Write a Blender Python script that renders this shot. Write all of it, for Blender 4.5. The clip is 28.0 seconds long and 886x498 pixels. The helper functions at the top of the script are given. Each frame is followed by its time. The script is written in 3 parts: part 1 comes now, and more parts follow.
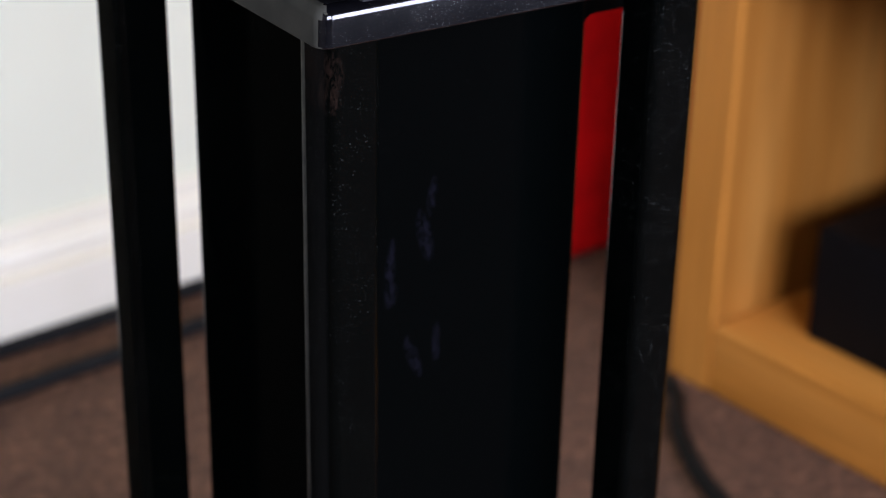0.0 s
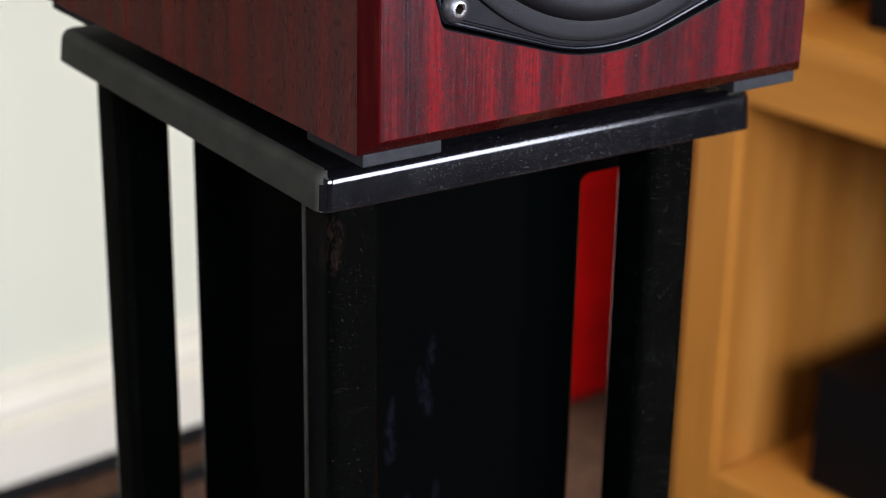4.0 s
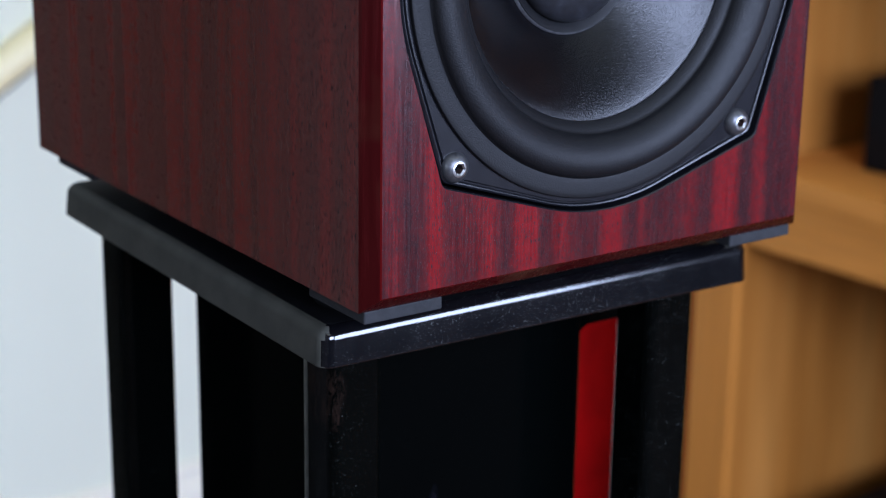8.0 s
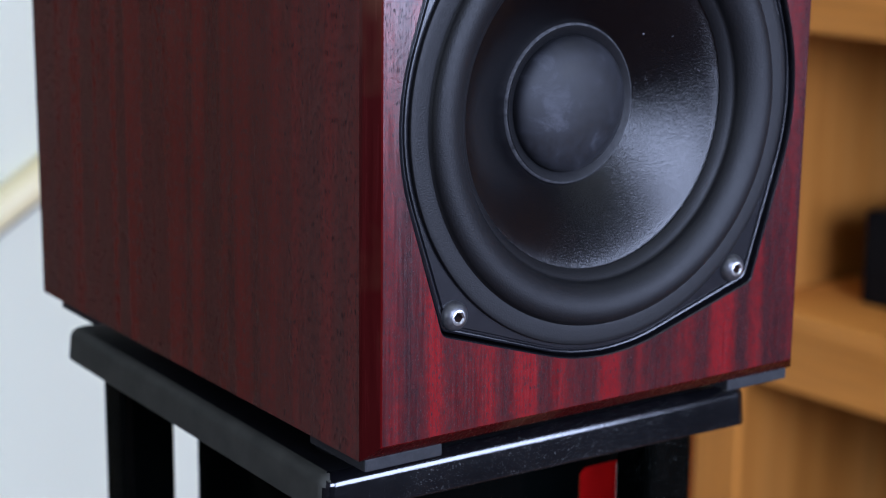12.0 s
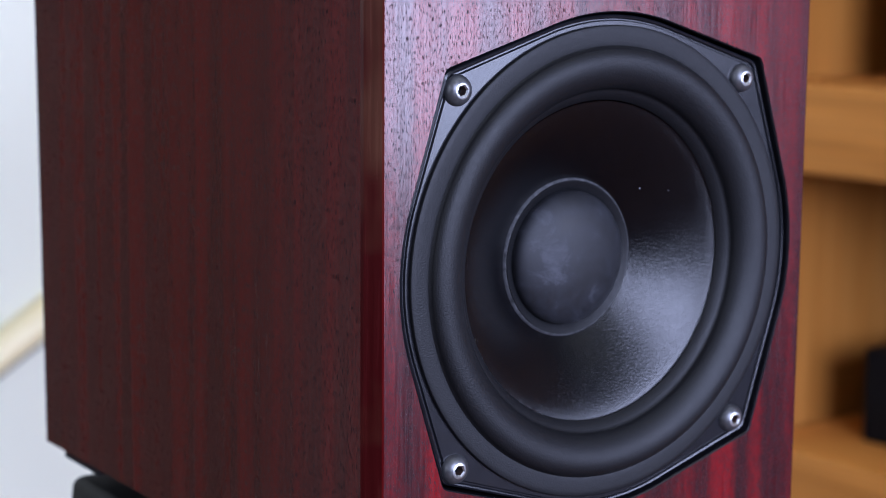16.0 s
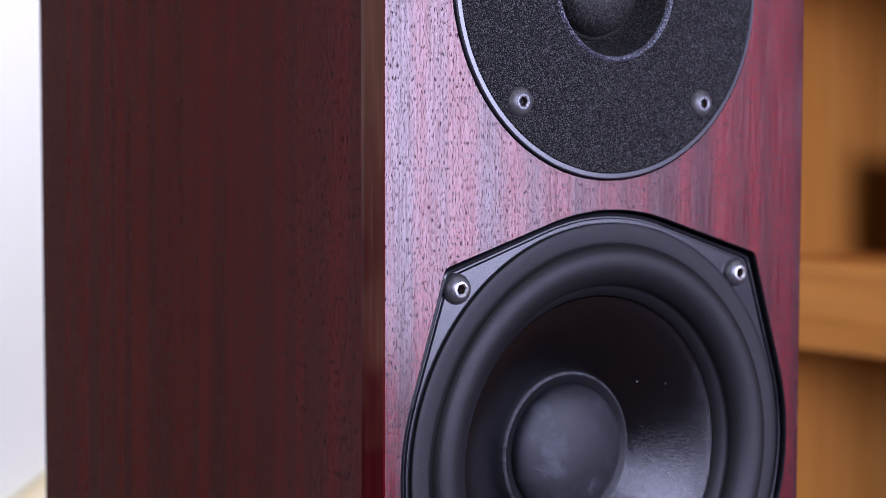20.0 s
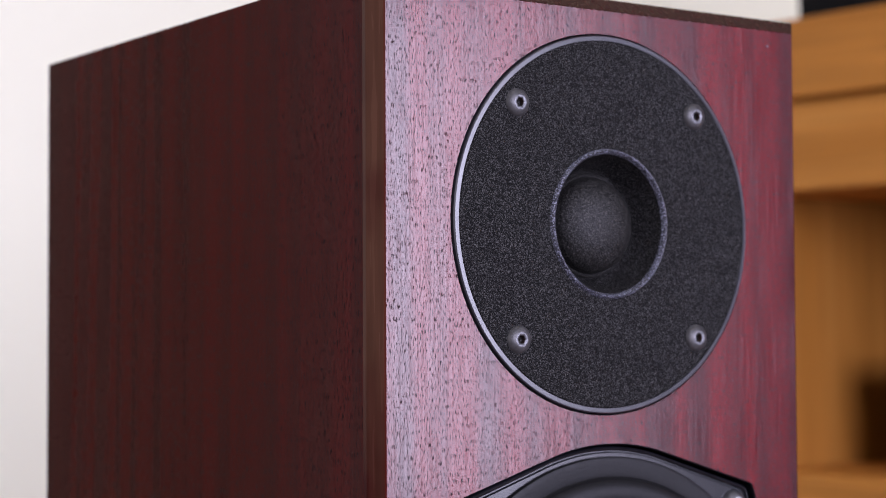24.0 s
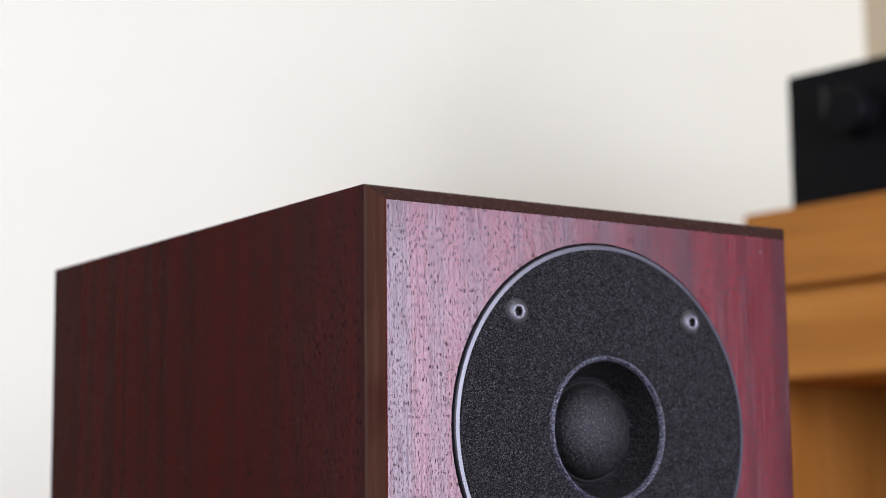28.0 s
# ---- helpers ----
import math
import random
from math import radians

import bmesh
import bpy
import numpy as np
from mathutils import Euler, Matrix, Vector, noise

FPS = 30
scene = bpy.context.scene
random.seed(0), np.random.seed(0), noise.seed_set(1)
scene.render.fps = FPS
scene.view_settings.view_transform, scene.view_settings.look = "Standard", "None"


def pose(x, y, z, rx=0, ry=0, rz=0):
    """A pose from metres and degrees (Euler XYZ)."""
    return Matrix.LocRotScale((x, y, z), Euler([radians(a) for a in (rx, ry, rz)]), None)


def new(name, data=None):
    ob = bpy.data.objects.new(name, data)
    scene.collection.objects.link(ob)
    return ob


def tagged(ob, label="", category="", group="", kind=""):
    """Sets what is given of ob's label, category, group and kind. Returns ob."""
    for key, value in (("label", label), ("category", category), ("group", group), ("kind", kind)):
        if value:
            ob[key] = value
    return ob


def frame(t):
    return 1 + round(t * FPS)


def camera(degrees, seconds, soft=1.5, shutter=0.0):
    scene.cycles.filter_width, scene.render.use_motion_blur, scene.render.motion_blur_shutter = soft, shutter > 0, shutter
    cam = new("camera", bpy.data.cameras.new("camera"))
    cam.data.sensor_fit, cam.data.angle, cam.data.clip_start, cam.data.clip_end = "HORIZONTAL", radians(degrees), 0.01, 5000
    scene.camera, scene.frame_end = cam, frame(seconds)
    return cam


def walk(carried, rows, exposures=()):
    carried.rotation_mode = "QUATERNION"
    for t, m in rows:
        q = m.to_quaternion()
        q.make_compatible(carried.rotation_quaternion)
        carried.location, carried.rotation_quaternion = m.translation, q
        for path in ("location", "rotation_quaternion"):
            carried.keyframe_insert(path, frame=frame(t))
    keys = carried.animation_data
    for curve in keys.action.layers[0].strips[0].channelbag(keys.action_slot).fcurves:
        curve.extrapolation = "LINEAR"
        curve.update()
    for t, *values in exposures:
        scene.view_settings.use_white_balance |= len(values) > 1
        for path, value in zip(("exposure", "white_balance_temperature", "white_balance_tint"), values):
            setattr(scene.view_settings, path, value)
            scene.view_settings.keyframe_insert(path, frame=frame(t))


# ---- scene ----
cam = camera(27.3, 28.0, soft=1.0)
cam.data.dof.use_dof = True
cam.data.dof.focus_distance = 0.465
cam.data.dof.aperture_fstop = 15.0
# seconds, place in metres, turn in degrees: a tripod head tilting slowly upwards
ROWS = [
    (0.0, -0.2299, -0.3622, 0.7506, 64.20, -1.12, -34.56),
    (0.5, -0.2301, -0.3624, 0.7515, 64.72, -1.11, -34.57),
    (1.0, -0.2303, -0.3627, 0.7524, 65.20, -1.09, -34.58),
    (1.5, -0.2305, -0.3629, 0.7532, 65.66, -1.08, -34.59),
    (2.0, -0.2307, -0.3632, 0.7541, 66.14, -1.06, -34.60),
    (2.5, -0.2309, -0.3634, 0.7550, 66.66, -1.04, -34.61),
    (3.0, -0.2312, -0.3638, 0.7562, 67.33, -1.02, -34.62),
    (3.5, -0.2314, -0.3642, 0.7573, 67.96, -1.00, -34.63),
    (5.5, -0.2325, -0.3657, 0.7614, 70.24, -0.91, -34.66),
    (6.0, -0.2328, -0.3661, 0.7623, 70.76, -0.89, -34.66),
    (6.5, -0.2330, -0.3665, 0.7632, 71.25, -0.87, -34.67),
    (7.0, -0.2333, -0.3669, 0.7642, 71.79, -0.85, -34.67),
    (7.5, -0.2335, -0.3673, 0.7650, 72.27, -0.82, -34.68),
    (8.0, -0.2338, -0.3677, 0.7659, 72.75, -0.80, -34.68),
    (8.5, -0.2340, -0.3681, 0.7667, 73.21, -0.78, -34.69),
    (9.0, -0.2343, -0.3685, 0.7676, 73.76, -0.76, -34.69),
    (9.5, -0.2346, -0.3690, 0.7686, 74.27, -0.73, -34.69),
    (10.0, -0.2349, -0.3695, 0.7695, 74.82, -0.71, -34.70),
    (10.5, -0.2352, -0.3699, 0.7704, 75.33, -0.68, -34.70),
    (11.0, -0.2355, -0.3704, 0.7713, 75.84, -0.66, -34.70),
    (11.5, -0.2357, -0.3708, 0.7721, 76.29, -0.64, -34.70),
    (13.5, -0.2369, -0.3727, 0.7753, 78.18, -0.54, -34.71),
    (14.0, -0.2372, -0.3732, 0.7763, 78.73, -0.52, -34.71),
    (14.5, -0.2375, -0.3737, 0.7771, 79.23, -0.49, -34.71),
    (15.0, -0.2379, -0.3743, 0.7780, 79.76, -0.46, -34.71),
    (15.5, -0.2382, -0.3748, 0.7789, 80.28, -0.43, -34.71),
    (16.0, -0.2386, -0.3754, 0.7799, 80.85, -0.40, -34.71),
    (16.5, -0.2390, -0.3761, 0.7809, 81.47, -0.37, -34.71),
    (17.0, -0.2394, -0.3767, 0.7817, 81.98, -0.34, -34.71),
    (17.5, -0.2396, -0.3771, 0.7823, 82.34, -0.32, -34.71),
    (18.0, -0.2402, -0.3779, 0.7836, 83.11, -0.28, -34.71),
    (18.5, -0.2407, -0.3787, 0.7847, 83.82, -0.24, -34.71),
    (19.0, -0.2412, -0.3796, 0.7860, 84.58, -0.20, -34.71),
    (19.5, -0.2418, -0.3805, 0.7871, 85.29, -0.15, -34.71),
    (20.0, -0.2424, -0.3814, 0.7884, 86.11, -0.11, -34.71),
    (20.5, -0.2430, -0.3824, 0.7897, 86.90, -0.06, -34.71),
    (21.0, -0.2437, -0.3834, 0.7910, 87.75, -0.01, -34.71),
    (21.5, -0.2444, -0.3843, 0.7922, 88.52, 0.03, -34.71),
    (23.5, -0.2471, -0.3882, 0.7968, 91.65, 0.22, -34.71),
    (24.0, -0.2478, -0.3892, 0.7980, 92.44, 0.27, -34.71),
    (24.5, -0.2485, -0.3901, 0.7990, 93.16, 0.31, -34.71),
    (25.0, -0.2492, -0.3911, 0.8000, 93.89, 0.36, -34.71),
    (25.5, -0.2498, -0.3919, 0.8009, 94.51, 0.39, -34.71),
    (26.0, -0.2505, -0.3927, 0.8018, 95.18, 0.43, -34.72),
    (26.5, -0.2511, -0.3936, 0.8027, 95.84, 0.47, -34.72),
    (27.0, -0.2519, -0.3945, 0.8037, 96.56, 0.52, -34.72),
    (27.5, -0.2526, -0.3954, 0.8046, 97.25, 0.56, -34.73),
    (28.0, -0.2534, -0.3964, 0.8056, 98.02, 0.60, -34.73),
]
# the film camera's own exposure and white balance: seconds, stops, kelvin, tint
LOOKS = [(0.0, 0.08, 6700, 11), (1.0, 0.08, 7250, 6), (6.0, 0.04, 7100, 6), (8.0, -0.08, 5800, 7), (15.0, -0.12, 5850, 13), (17.0, -0.10, 5900, 19), (21.0, -0.10, 6350, 27), (24.0, -0.40, 6900, 23), (28.0, -0.38, 6850, 17)]
walk(cam, [(t, pose(x, y, z, rx, ry, rz)) for t, x, y, z, rx, ry, rz in ROWS], exposures=LOOKS)

# ---- sizes (metres) ----
Z0 = 0.612                       # underside of the loudspeaker above the floor
W, D, H, B = 0.1543, 0.2108, 0.2779, 0.0043   # cabinet and its front chamfer
ROOM = pose(0, 0, 0, 0, 0, 5.0)  # the room stands five degrees off the loudspeaker
WALL_N, WALL_S, WALL_E, WALL_W, CEIL = 0.934, -2.0, 1.462, -1.50, 2.4
WIN = (0.30, 1.46, 0.40, 1.46)   # low window in the south wall: from, to, sill, head
WINH = (-1.15, 0.10, 0.78, 1.78)  # higher opening beside it, unseen, added for light from the upper left
WINW = (-0.70, 0.22, 0.55, 1.75)  # smaller unseen opening in the west wall, added to light left-facing sides
CASE = 0.74                      # front of the wooden rack

# ---- world and light ----
world = bpy.data.worlds.new("sky")
scene.world = world
world.use_nodes = True
wn = world.node_tree.nodes
sky = wn.new("ShaderNodeTexSky")
sky.sky_type = "NISHITA"
sky.sun_disc = False
sky.sun_elevation, sky.sun_rotation = radians(40), radians(60)
world.node_tree.links.new(sky.outputs[0], wn["Background"].inputs[0])
wn["Background"].inputs[1].default_value = 0.1


def window_lamp(name, wide, high, watts, colour, m):
    lamp = bpy.data.lights.new(name, "AREA")
    lamp.shape, lamp.size, lamp.size_y = "RECTANGLE", wide - 0.1, high - 0.1
    lamp.energy, lamp.color = watts, colour
    new(name, lamp).matrix_world = ROOM @ m


# the high lamp is an addition for light from the upper left
for name, (x0, x1, z0, z1), watts in (("low_window_daylight", WIN, 84), ("unseen_high_daylight", WINH, 100)):
    window_lamp(name, x1 - x0, z1 - z0, watts, (0.68, 0.74, 1.0), pose((x0 + x1) / 2, WALL_S - 0.02, (z0 + z1) / 2, 90, 0, 0))
# added lamp, its source unseen, for the left-facing sides
window_lamp("unseen_side_daylight", WINW[1] - WINW[0], WINW[3] - WINW[2], 6.5, (0.90, 0.92, 1.0), pose(WALL_W - 0.02, (WINW[0] + WINW[1]) / 2, (WINW[2] + WINW[3]) / 2, 90, 0, -90))


# ---- building helpers ----
def weighted_normals(bm, angle):
    """Corner normals, weighted by area: flat faces stay flat and soft edges stay soft."""
    bm.normal_update()
    least = math.cos(radians(angle))
    area = {f: f.calc_area() for f in bm.faces}
    out = []
    for f in bm.faces:
        for corner in f.loops:
            n = Vector()
            for g in corner.vert.link_faces:
                if g.normal.dot(f.normal) >= least:
                    n += g.normal * area[g]
            out.append(n.normalized() if n.length > 1e-14 else f.normal.copy())
    return out


def link_mesh(name, bm, mats, smooth=None):
    me = bpy.data.meshes.new(name)
    bmesh.ops.recalc_face_normals(bm, faces=bm.faces)
    bm.to_mesh(me)
    normals = weighted_normals(bm, smooth) if smooth is not None else None
    bm.free()
    for m in mats if isinstance(mats, (list, tuple)) else [mats]:
        me.materials.append(m)
    if smooth is not None:
        me.shade_smooth()
        me.normals_split_custom_set(normals)
    return new(name, me)


def part(name, bm, mats, parent, label="", smooth=None):
    ob = link_mesh(name, bm, mats, smooth)
    ob.parent = parent
    return tagged(ob, label)


def thing(name, label, category, m=None, group="", kind=""):
    ob = new(name)
    ob.empty_display_size = 0.05
    if m is not None:
        ob.matrix_world = m
    return tagged(ob, label, category, group, kind)


def box(bm, x0, x1, y0, y1, z0, z1, bevel=0.0, seg=2):
    made = bmesh.ops.create_cube(bm, size=1)["verts"]
    for v in made:
        v.co = Vector(((x0 + x1) / 2 + v.co.x * (x1 - x0), (y0 + y1) / 2 + v.co.y * (y1 - y0), (z0 + z1) / 2 + v.co.z * (z1 - z0)))
    if bevel:
        edges = list({e for v in made for e in v.link_edges})
        bmesh.ops.bevel(bm, geom=edges, offset=bevel, segments=seg, affect="EDGES", profile=0.5)
    return bm


def cube(*a, **k):
    return box(bmesh.new(), *a, **k)


def lathe(profile, n=96, centre=(0, 0, 0), close=False):
    """Turn (radius, depth) pairs round the y axis; radius 0 closes to a point."""
    bm = bmesh.new()
    rings = []
    for r, y in profile:
        if r < 1e-6:
            rings.append([bm.verts.new((centre[0], centre[1] + y, centre[2]))])
        else:
            rings.append([bm.verts.new((centre[0] + r * math.cos(a), centre[1] + y, centre[2] + r * math.sin(a)))
                          for a in (2 * math.pi * i / n for i in range(n))])
    pairs = list(zip(rings, rings[1:])) + ([(rings[-1], rings[0])] if close else [])
    for a, b in pairs:
        for i in range(n):
            j = (i + 1) % n
            if len(a) == 1 and len(b) == 1:
                continue
            if len(a) == 1:
                bm.faces.new((a[0], b[i], b[j]))
            elif len(b) == 1:
                bm.faces.new((a[i], b[0], a[j]))
            else:
                bm.faces.new((a[i], b[i], b[j], a[j]))
    return bm


def tube(points, r, n=16):
    """A round tube along a smooth line through the points."""
    bm = bmesh.new()
    pts = [Vector(p) for p in points]
    rings = []
    for i, p in enumerate(pts):
        d = (pts[min(i + 1, len(pts) - 1)] - pts[max(i - 1, 0)]).normalized()
        s = d.cross(Vector((0, 0, 1)) if abs(d.z) < 0.9 else Vector((1, 0, 0))).normalized()
        u = s.cross(d)
        rings.append([bm.verts.new(p + r * (math.cos(a) * s + math.sin(a) * u)) for a in (2 * math.pi * k / n for k in range(n))])
    for a, b in zip(rings, rings[1:]):
        for k in range(n):
            bm.faces.new((a[k], b[k], b[(k + 1) % n], a[(k + 1) % n]))
    bm.faces.new(rings[0]), bm.faces.new(rings[-1])
    return bm


# ---- materials ----
class Nodes:
    """A short hand for node materials."""

    def __init__(self, name):
        self.mat = bpy.data.materials.new(name)
        self.mat.use_nodes = True
        self.tree = self.mat.node_tree
        self.bsdf = self.tree.nodes["Principled BSDF"]
        self.coord = self.tree.nodes.new("ShaderNodeTexCoord").outputs["Object"]

    def put(self, socket, value):
        s = self.bsdf.inputs[socket]
        if isinstance(value, bpy.types.NodeSocket):
            self.tree.links.new(value, s)
        else:
            s.default_value = (*value, 1) if isinstance(value, tuple) else value
        return self

    def noise(self, stretch=(1, 1, 1), scale=1.0, detail=2.0, rough=0.5, distort=0.0):
        mp = self.tree.nodes.new("ShaderNodeMapping")
        mp.inputs["Scale"].default_value = stretch
        self.tree.links.new(self.coord, mp.inputs["Vector"])
        nz = self.tree.nodes.new("ShaderNodeTexNoise")
        for key, v in (("Scale", scale), ("Detail", detail), ("Roughness", rough), ("Distortion", distort)):
            nz.inputs[key].default_value = v
        self.tree.links.new(mp.outputs[0], nz.inputs["Vector"])
        return nz.outputs["Fac"]

    def ramp(self, fac, stops):
        r = self.tree.nodes.new("ShaderNodeValToRGB")
        el = r.color_ramp.elements
        while len(el) < len(stops):
            el.new(0.5)
        for e, (p, c) in zip(el, stops):
            e.position = p
            e.color = (*c, 1) if isinstance(c, tuple) else (c, c, c, 1)
        self.tree.links.new(fac, r.inputs[0])
        return r.outputs[0]

    def mix(self, fac, a, b, mode="MIX"):
        m = self.tree.nodes.new("ShaderNodeMix")
        m.data_type, m.blend_type = "RGBA", mode
        for s, v in ((m.inputs[0], fac), (m.inputs[6], a), (m.inputs[7], b)):
            if isinstance(v, bpy.types.NodeSocket):
                self.tree.links.new(v, s)
            else:
                s.default_value = (*v, 1) if isinstance(v, tuple) else v
        return m.outputs[2]

    def bump(self, height, distance, strength=1.0):
        b = self.tree.nodes.new("ShaderNodeBump")
        b.inputs["Strength"].default_value = strength
        b.inputs["Distance"].default_value = distance
        self.tree.links.new(height, b.inputs["Height"])
        self.put("Normal", b.outputs[0])
        return self


def mahogany(name, dark, mid, light, sheen_fade, pore_size=(4100, 4100, 620), open_pore=0.582):
    """Ribbon-striped veneer, bands faded upwards by painted sheen: soft red and dark bands, fine streaks, open pores
    under lacquer.
    """
    n = Nodes(name)
    mp = n.tree.nodes.new("ShaderNodeMapping")
    mp.inputs["Scale"].default_value = (1, 1, 0.03)
    n.tree.links.new(n.coord, mp.inputs["Vector"])
    wave = n.tree.nodes.new("ShaderNodeTexWave")
    wave.wave_type, wave.bands_direction, wave.wave_profile = "BANDS", "DIAGONAL", "SIN"
    for key, v in (("Scale", 44.0), ("Distortion", 4.5), ("Detail", 2.0), ("Detail Scale", 1.4), ("Detail Roughness", 0.6)):
        wave.inputs[key].default_value = v
    n.tree.links.new(mp.outputs[0], wave.inputs["Vector"])
    ribbon = n.mix(0.50, wave.outputs["Color"], n.ramp(n.noise((70, 70, 1.3), 1.0, 1.5, 0.5, 0.25), [(0.36, 0.0), (0.64, 1.0)]))
    streak = n.noise((420, 420, 5), 1.0, 3.0, 0.6, 0.3)
    fine = n.noise((1500, 1500, 42), 1.0, 3.0, 0.6)
    pore = n.noise(pore_size, 1.0, 1.0, 0.5)
    mottle = n.noise((520, 520, 260), 1.0, 3.0, 0.65)
    band = n.mix(0.14, n.ramp(ribbon, [(0.15, 0.0), (0.85, 1.0)]), n.ramp(streak, [(0.34, 0.0), (0.66, 1.0)]))
    band = n.mix(0.26, band, n.ramp(mottle, [(0.36, 0.0), (0.64, 1.0)]))
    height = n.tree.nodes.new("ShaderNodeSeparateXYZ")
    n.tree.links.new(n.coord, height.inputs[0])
    # sheen washing out the bands higher up, painted into the colour by height
    band = n.mix(n.ramp(height.outputs["Z"], [(0.05, 0.0), (0.17, sheen_fade)]), band, (0.76, 0.76, 0.76))
    col = n.ramp(band, [(0.14, dark), (0.48, mid), (0.84, light)])
    col = n.mix(1.0, col, n.ramp(fine, [(0.35, 0.84), (0.65, 1.0)]), "MULTIPLY")
    pores = n.ramp(pore, [(open_pore, 0.0), (open_pore + 0.03, 1.0)])
    # sparse pale specks over the whole sheet
    pale_specks = n.ramp(n.noise((1, 1, 1), 2400.0, 1.0, 0.5), [(0.715, 0.0), (0.77, 0.35)])
    n.put("Base Color", n.mix(pale_specks, n.mix(pores, col, (0.012, 0.003, 0.004)), (0.24, 0.19, 0.20)))
    n.put("Roughness", n.mix(pores, n.ramp(fine, [(0.3, 0.20), (0.7, 0.25)]), (0.6, 0.6, 0.6)))
    sheen = n.mix(1.0, n.ramp(fine, [(0.36, 0.27), (0.62, 0.50)]), n.ramp(band, [(0.2, 1.0), (0.8, 0.92)]), "MULTIPLY")
    n.put("Specular IOR Level", n.mix(pores, sheen, (0.12, 0.12, 0.12)))
    n.bump(n.ramp(pore, [(0.58, 1.0), (0.66, 0.0)]), 0.00006, 0.04)
    return n.mat


def mahogany_edge(name, low, high):
    """Lacquered solid edge: red below, brown towards the top, a reflection painted into the colour."""
    n = Nodes(name)
    g = n.noise((700, 700, 30), 1.0, 3.0)
    sep = n.tree.nodes.new("ShaderNodeSeparateXYZ")
    n.tree.links.new(n.coord, sep.inputs[0])
    # brown reflection on the upper edge, mixed in by height
    sheen_up = n.ramp(n.mix(0.5, sep.outputs["Z"], n.noise((30, 30, 18), 1.0, 3.0)), [(0.270, 0.0), (0.365, 1.0)])
    red = n.ramp(g, [(0.3, tuple(v * 0.68 for v in low)), (0.7, low)])
    brown = n.ramp(g, [(0.3, tuple(v * 0.64 for v in high)), (0.7, high)])
    n.put("Base Color", n.mix(sheen_up, red, brown)).put("Roughness", n.ramp(g, [(0.3, 0.22), (0.7, 0.30)])).put("Specular IOR Level", 0.14)
    n.bump(g, 0.00005, 0.4)
    return n.mat


def plain(name, a, b, rough, scale=60.0, metal=0.0, bump=0.0, bump_scale=None, spec=0.5, detail=4.0, rough2=None):
    n = Nodes(name)
    g = n.noise((1, 1, 1), scale, detail, 0.6)
    n.put("Base Color", n.ramp(g, [(0.3, a), (0.7, b)])).put("Metallic", metal).put("Specular IOR Level", spec)
    n.put("Roughness", n.ramp(n.noise((1, 1, 1), scale * 0.3, 3.0), [(0.3, rough), (0.7, rough2 or rough * 1.15)]))
    if bump:
        n.bump(n.noise((1, 1, 1), bump_scale or scale, 3.0), bump)
    return n.mat


def pine(name, grain_axis, tone=1.0):
    n = Nodes(name)
    st = [26, 26, 26]
    st[grain_axis] = 1.6
    fs = [260, 260, 260]
    fs[grain_axis] = 9
    a = n.noise(tuple(st), 1.0, 3.0, 0.5, 0.8)
    f = n.noise(tuple(fs), 1.0, 3.0)
    col = n.ramp(a, [(p, tuple(v * tone for v in c)) for p, c in ((0.3, (0.50, 0.185, 0.028)), (0.55, (0.65, 0.255, 0.046)), (0.75, (0.72, 0.315, 0.068)))])
    n.put("Base Color", n.mix(1.0, col, n.ramp(f, [(0.35, 0.8), (0.65, 1.0)]), "MULTIPLY")).put("Roughness", 0.5).put("Specular IOR Level", 0.2)
    n.bump(f, 0.0003, 0.5)
    return n.mat


def carpet_stuff():
    n = Nodes("brown_carpet")
    a, b = n.noise((1, 1, 1), 120.0, 5.0, 0.8), n.noise((1, 1, 1), 24.0, 4.0, 0.7)
    col = n.ramp(a, [(0.36, (0.052, 0.021, 0.010)), (0.52, (0.175, 0.078, 0.040)), (0.66, (0.36, 0.180, 0.100))])
    n.put("Base Color", n.mix(1.0, col, n.ramp(b, [(0.32, 0.55), (0.66, 1.0)]), "MULTIPLY")).put("Roughness", 0.95)
    n.bump(a, 0.006)
    return n.mat


def wall_paint(name, c):
    n = Nodes(name)
    a = n.noise((1, 1, 1), 3.0, 3.0)
    f = n.noise((1, 1, 1), 420.0, 2.0)
    n.put("Base Color", n.ramp(a, [(0.3, tuple(v * 0.97 for v in c)), (0.7, c)])).put("Roughness", 0.7)
    n.bump(f, 0.0004)
    return n.mat


def crinkle():
    n = Nodes("crinkle_black_faceplate")
    g = n.noise((1, 1, 1), 3900.0, 1.5, 0.55)
    # pale grains painted into the base colour stand in for glints
    n.put("Base Color", n.ramp(g, [(0.46, (0.0010, 0.0010, 0.0011)), (0.56, (0.0070, 0.0067, 0.0065)), (0.70, (0.088, 0.085, 0.082))]))
    n.put("Roughness", 0.55).put("Specular IOR Level", 0.07)
    n.bump(g, 0.0003, 0.9)
    return n.mat


def sparkle(name, scale, dark, mid, light, rough, spec):
    """A coarse grain of pale specks in the colour: painted glints on the rim, weave on the dome."""
    n = Nodes(name)
    g = n.noise((1, 1, 1), scale, 1.5, 0.55)
    n.put("Base Color", n.ramp(g, [(0.42, dark), (0.54, mid), (0.68, light)])).put("Roughness", rough).put("Specular IOR Level", spec)
    n.bump(g, 0.0003, 0.8)
    return n.mat


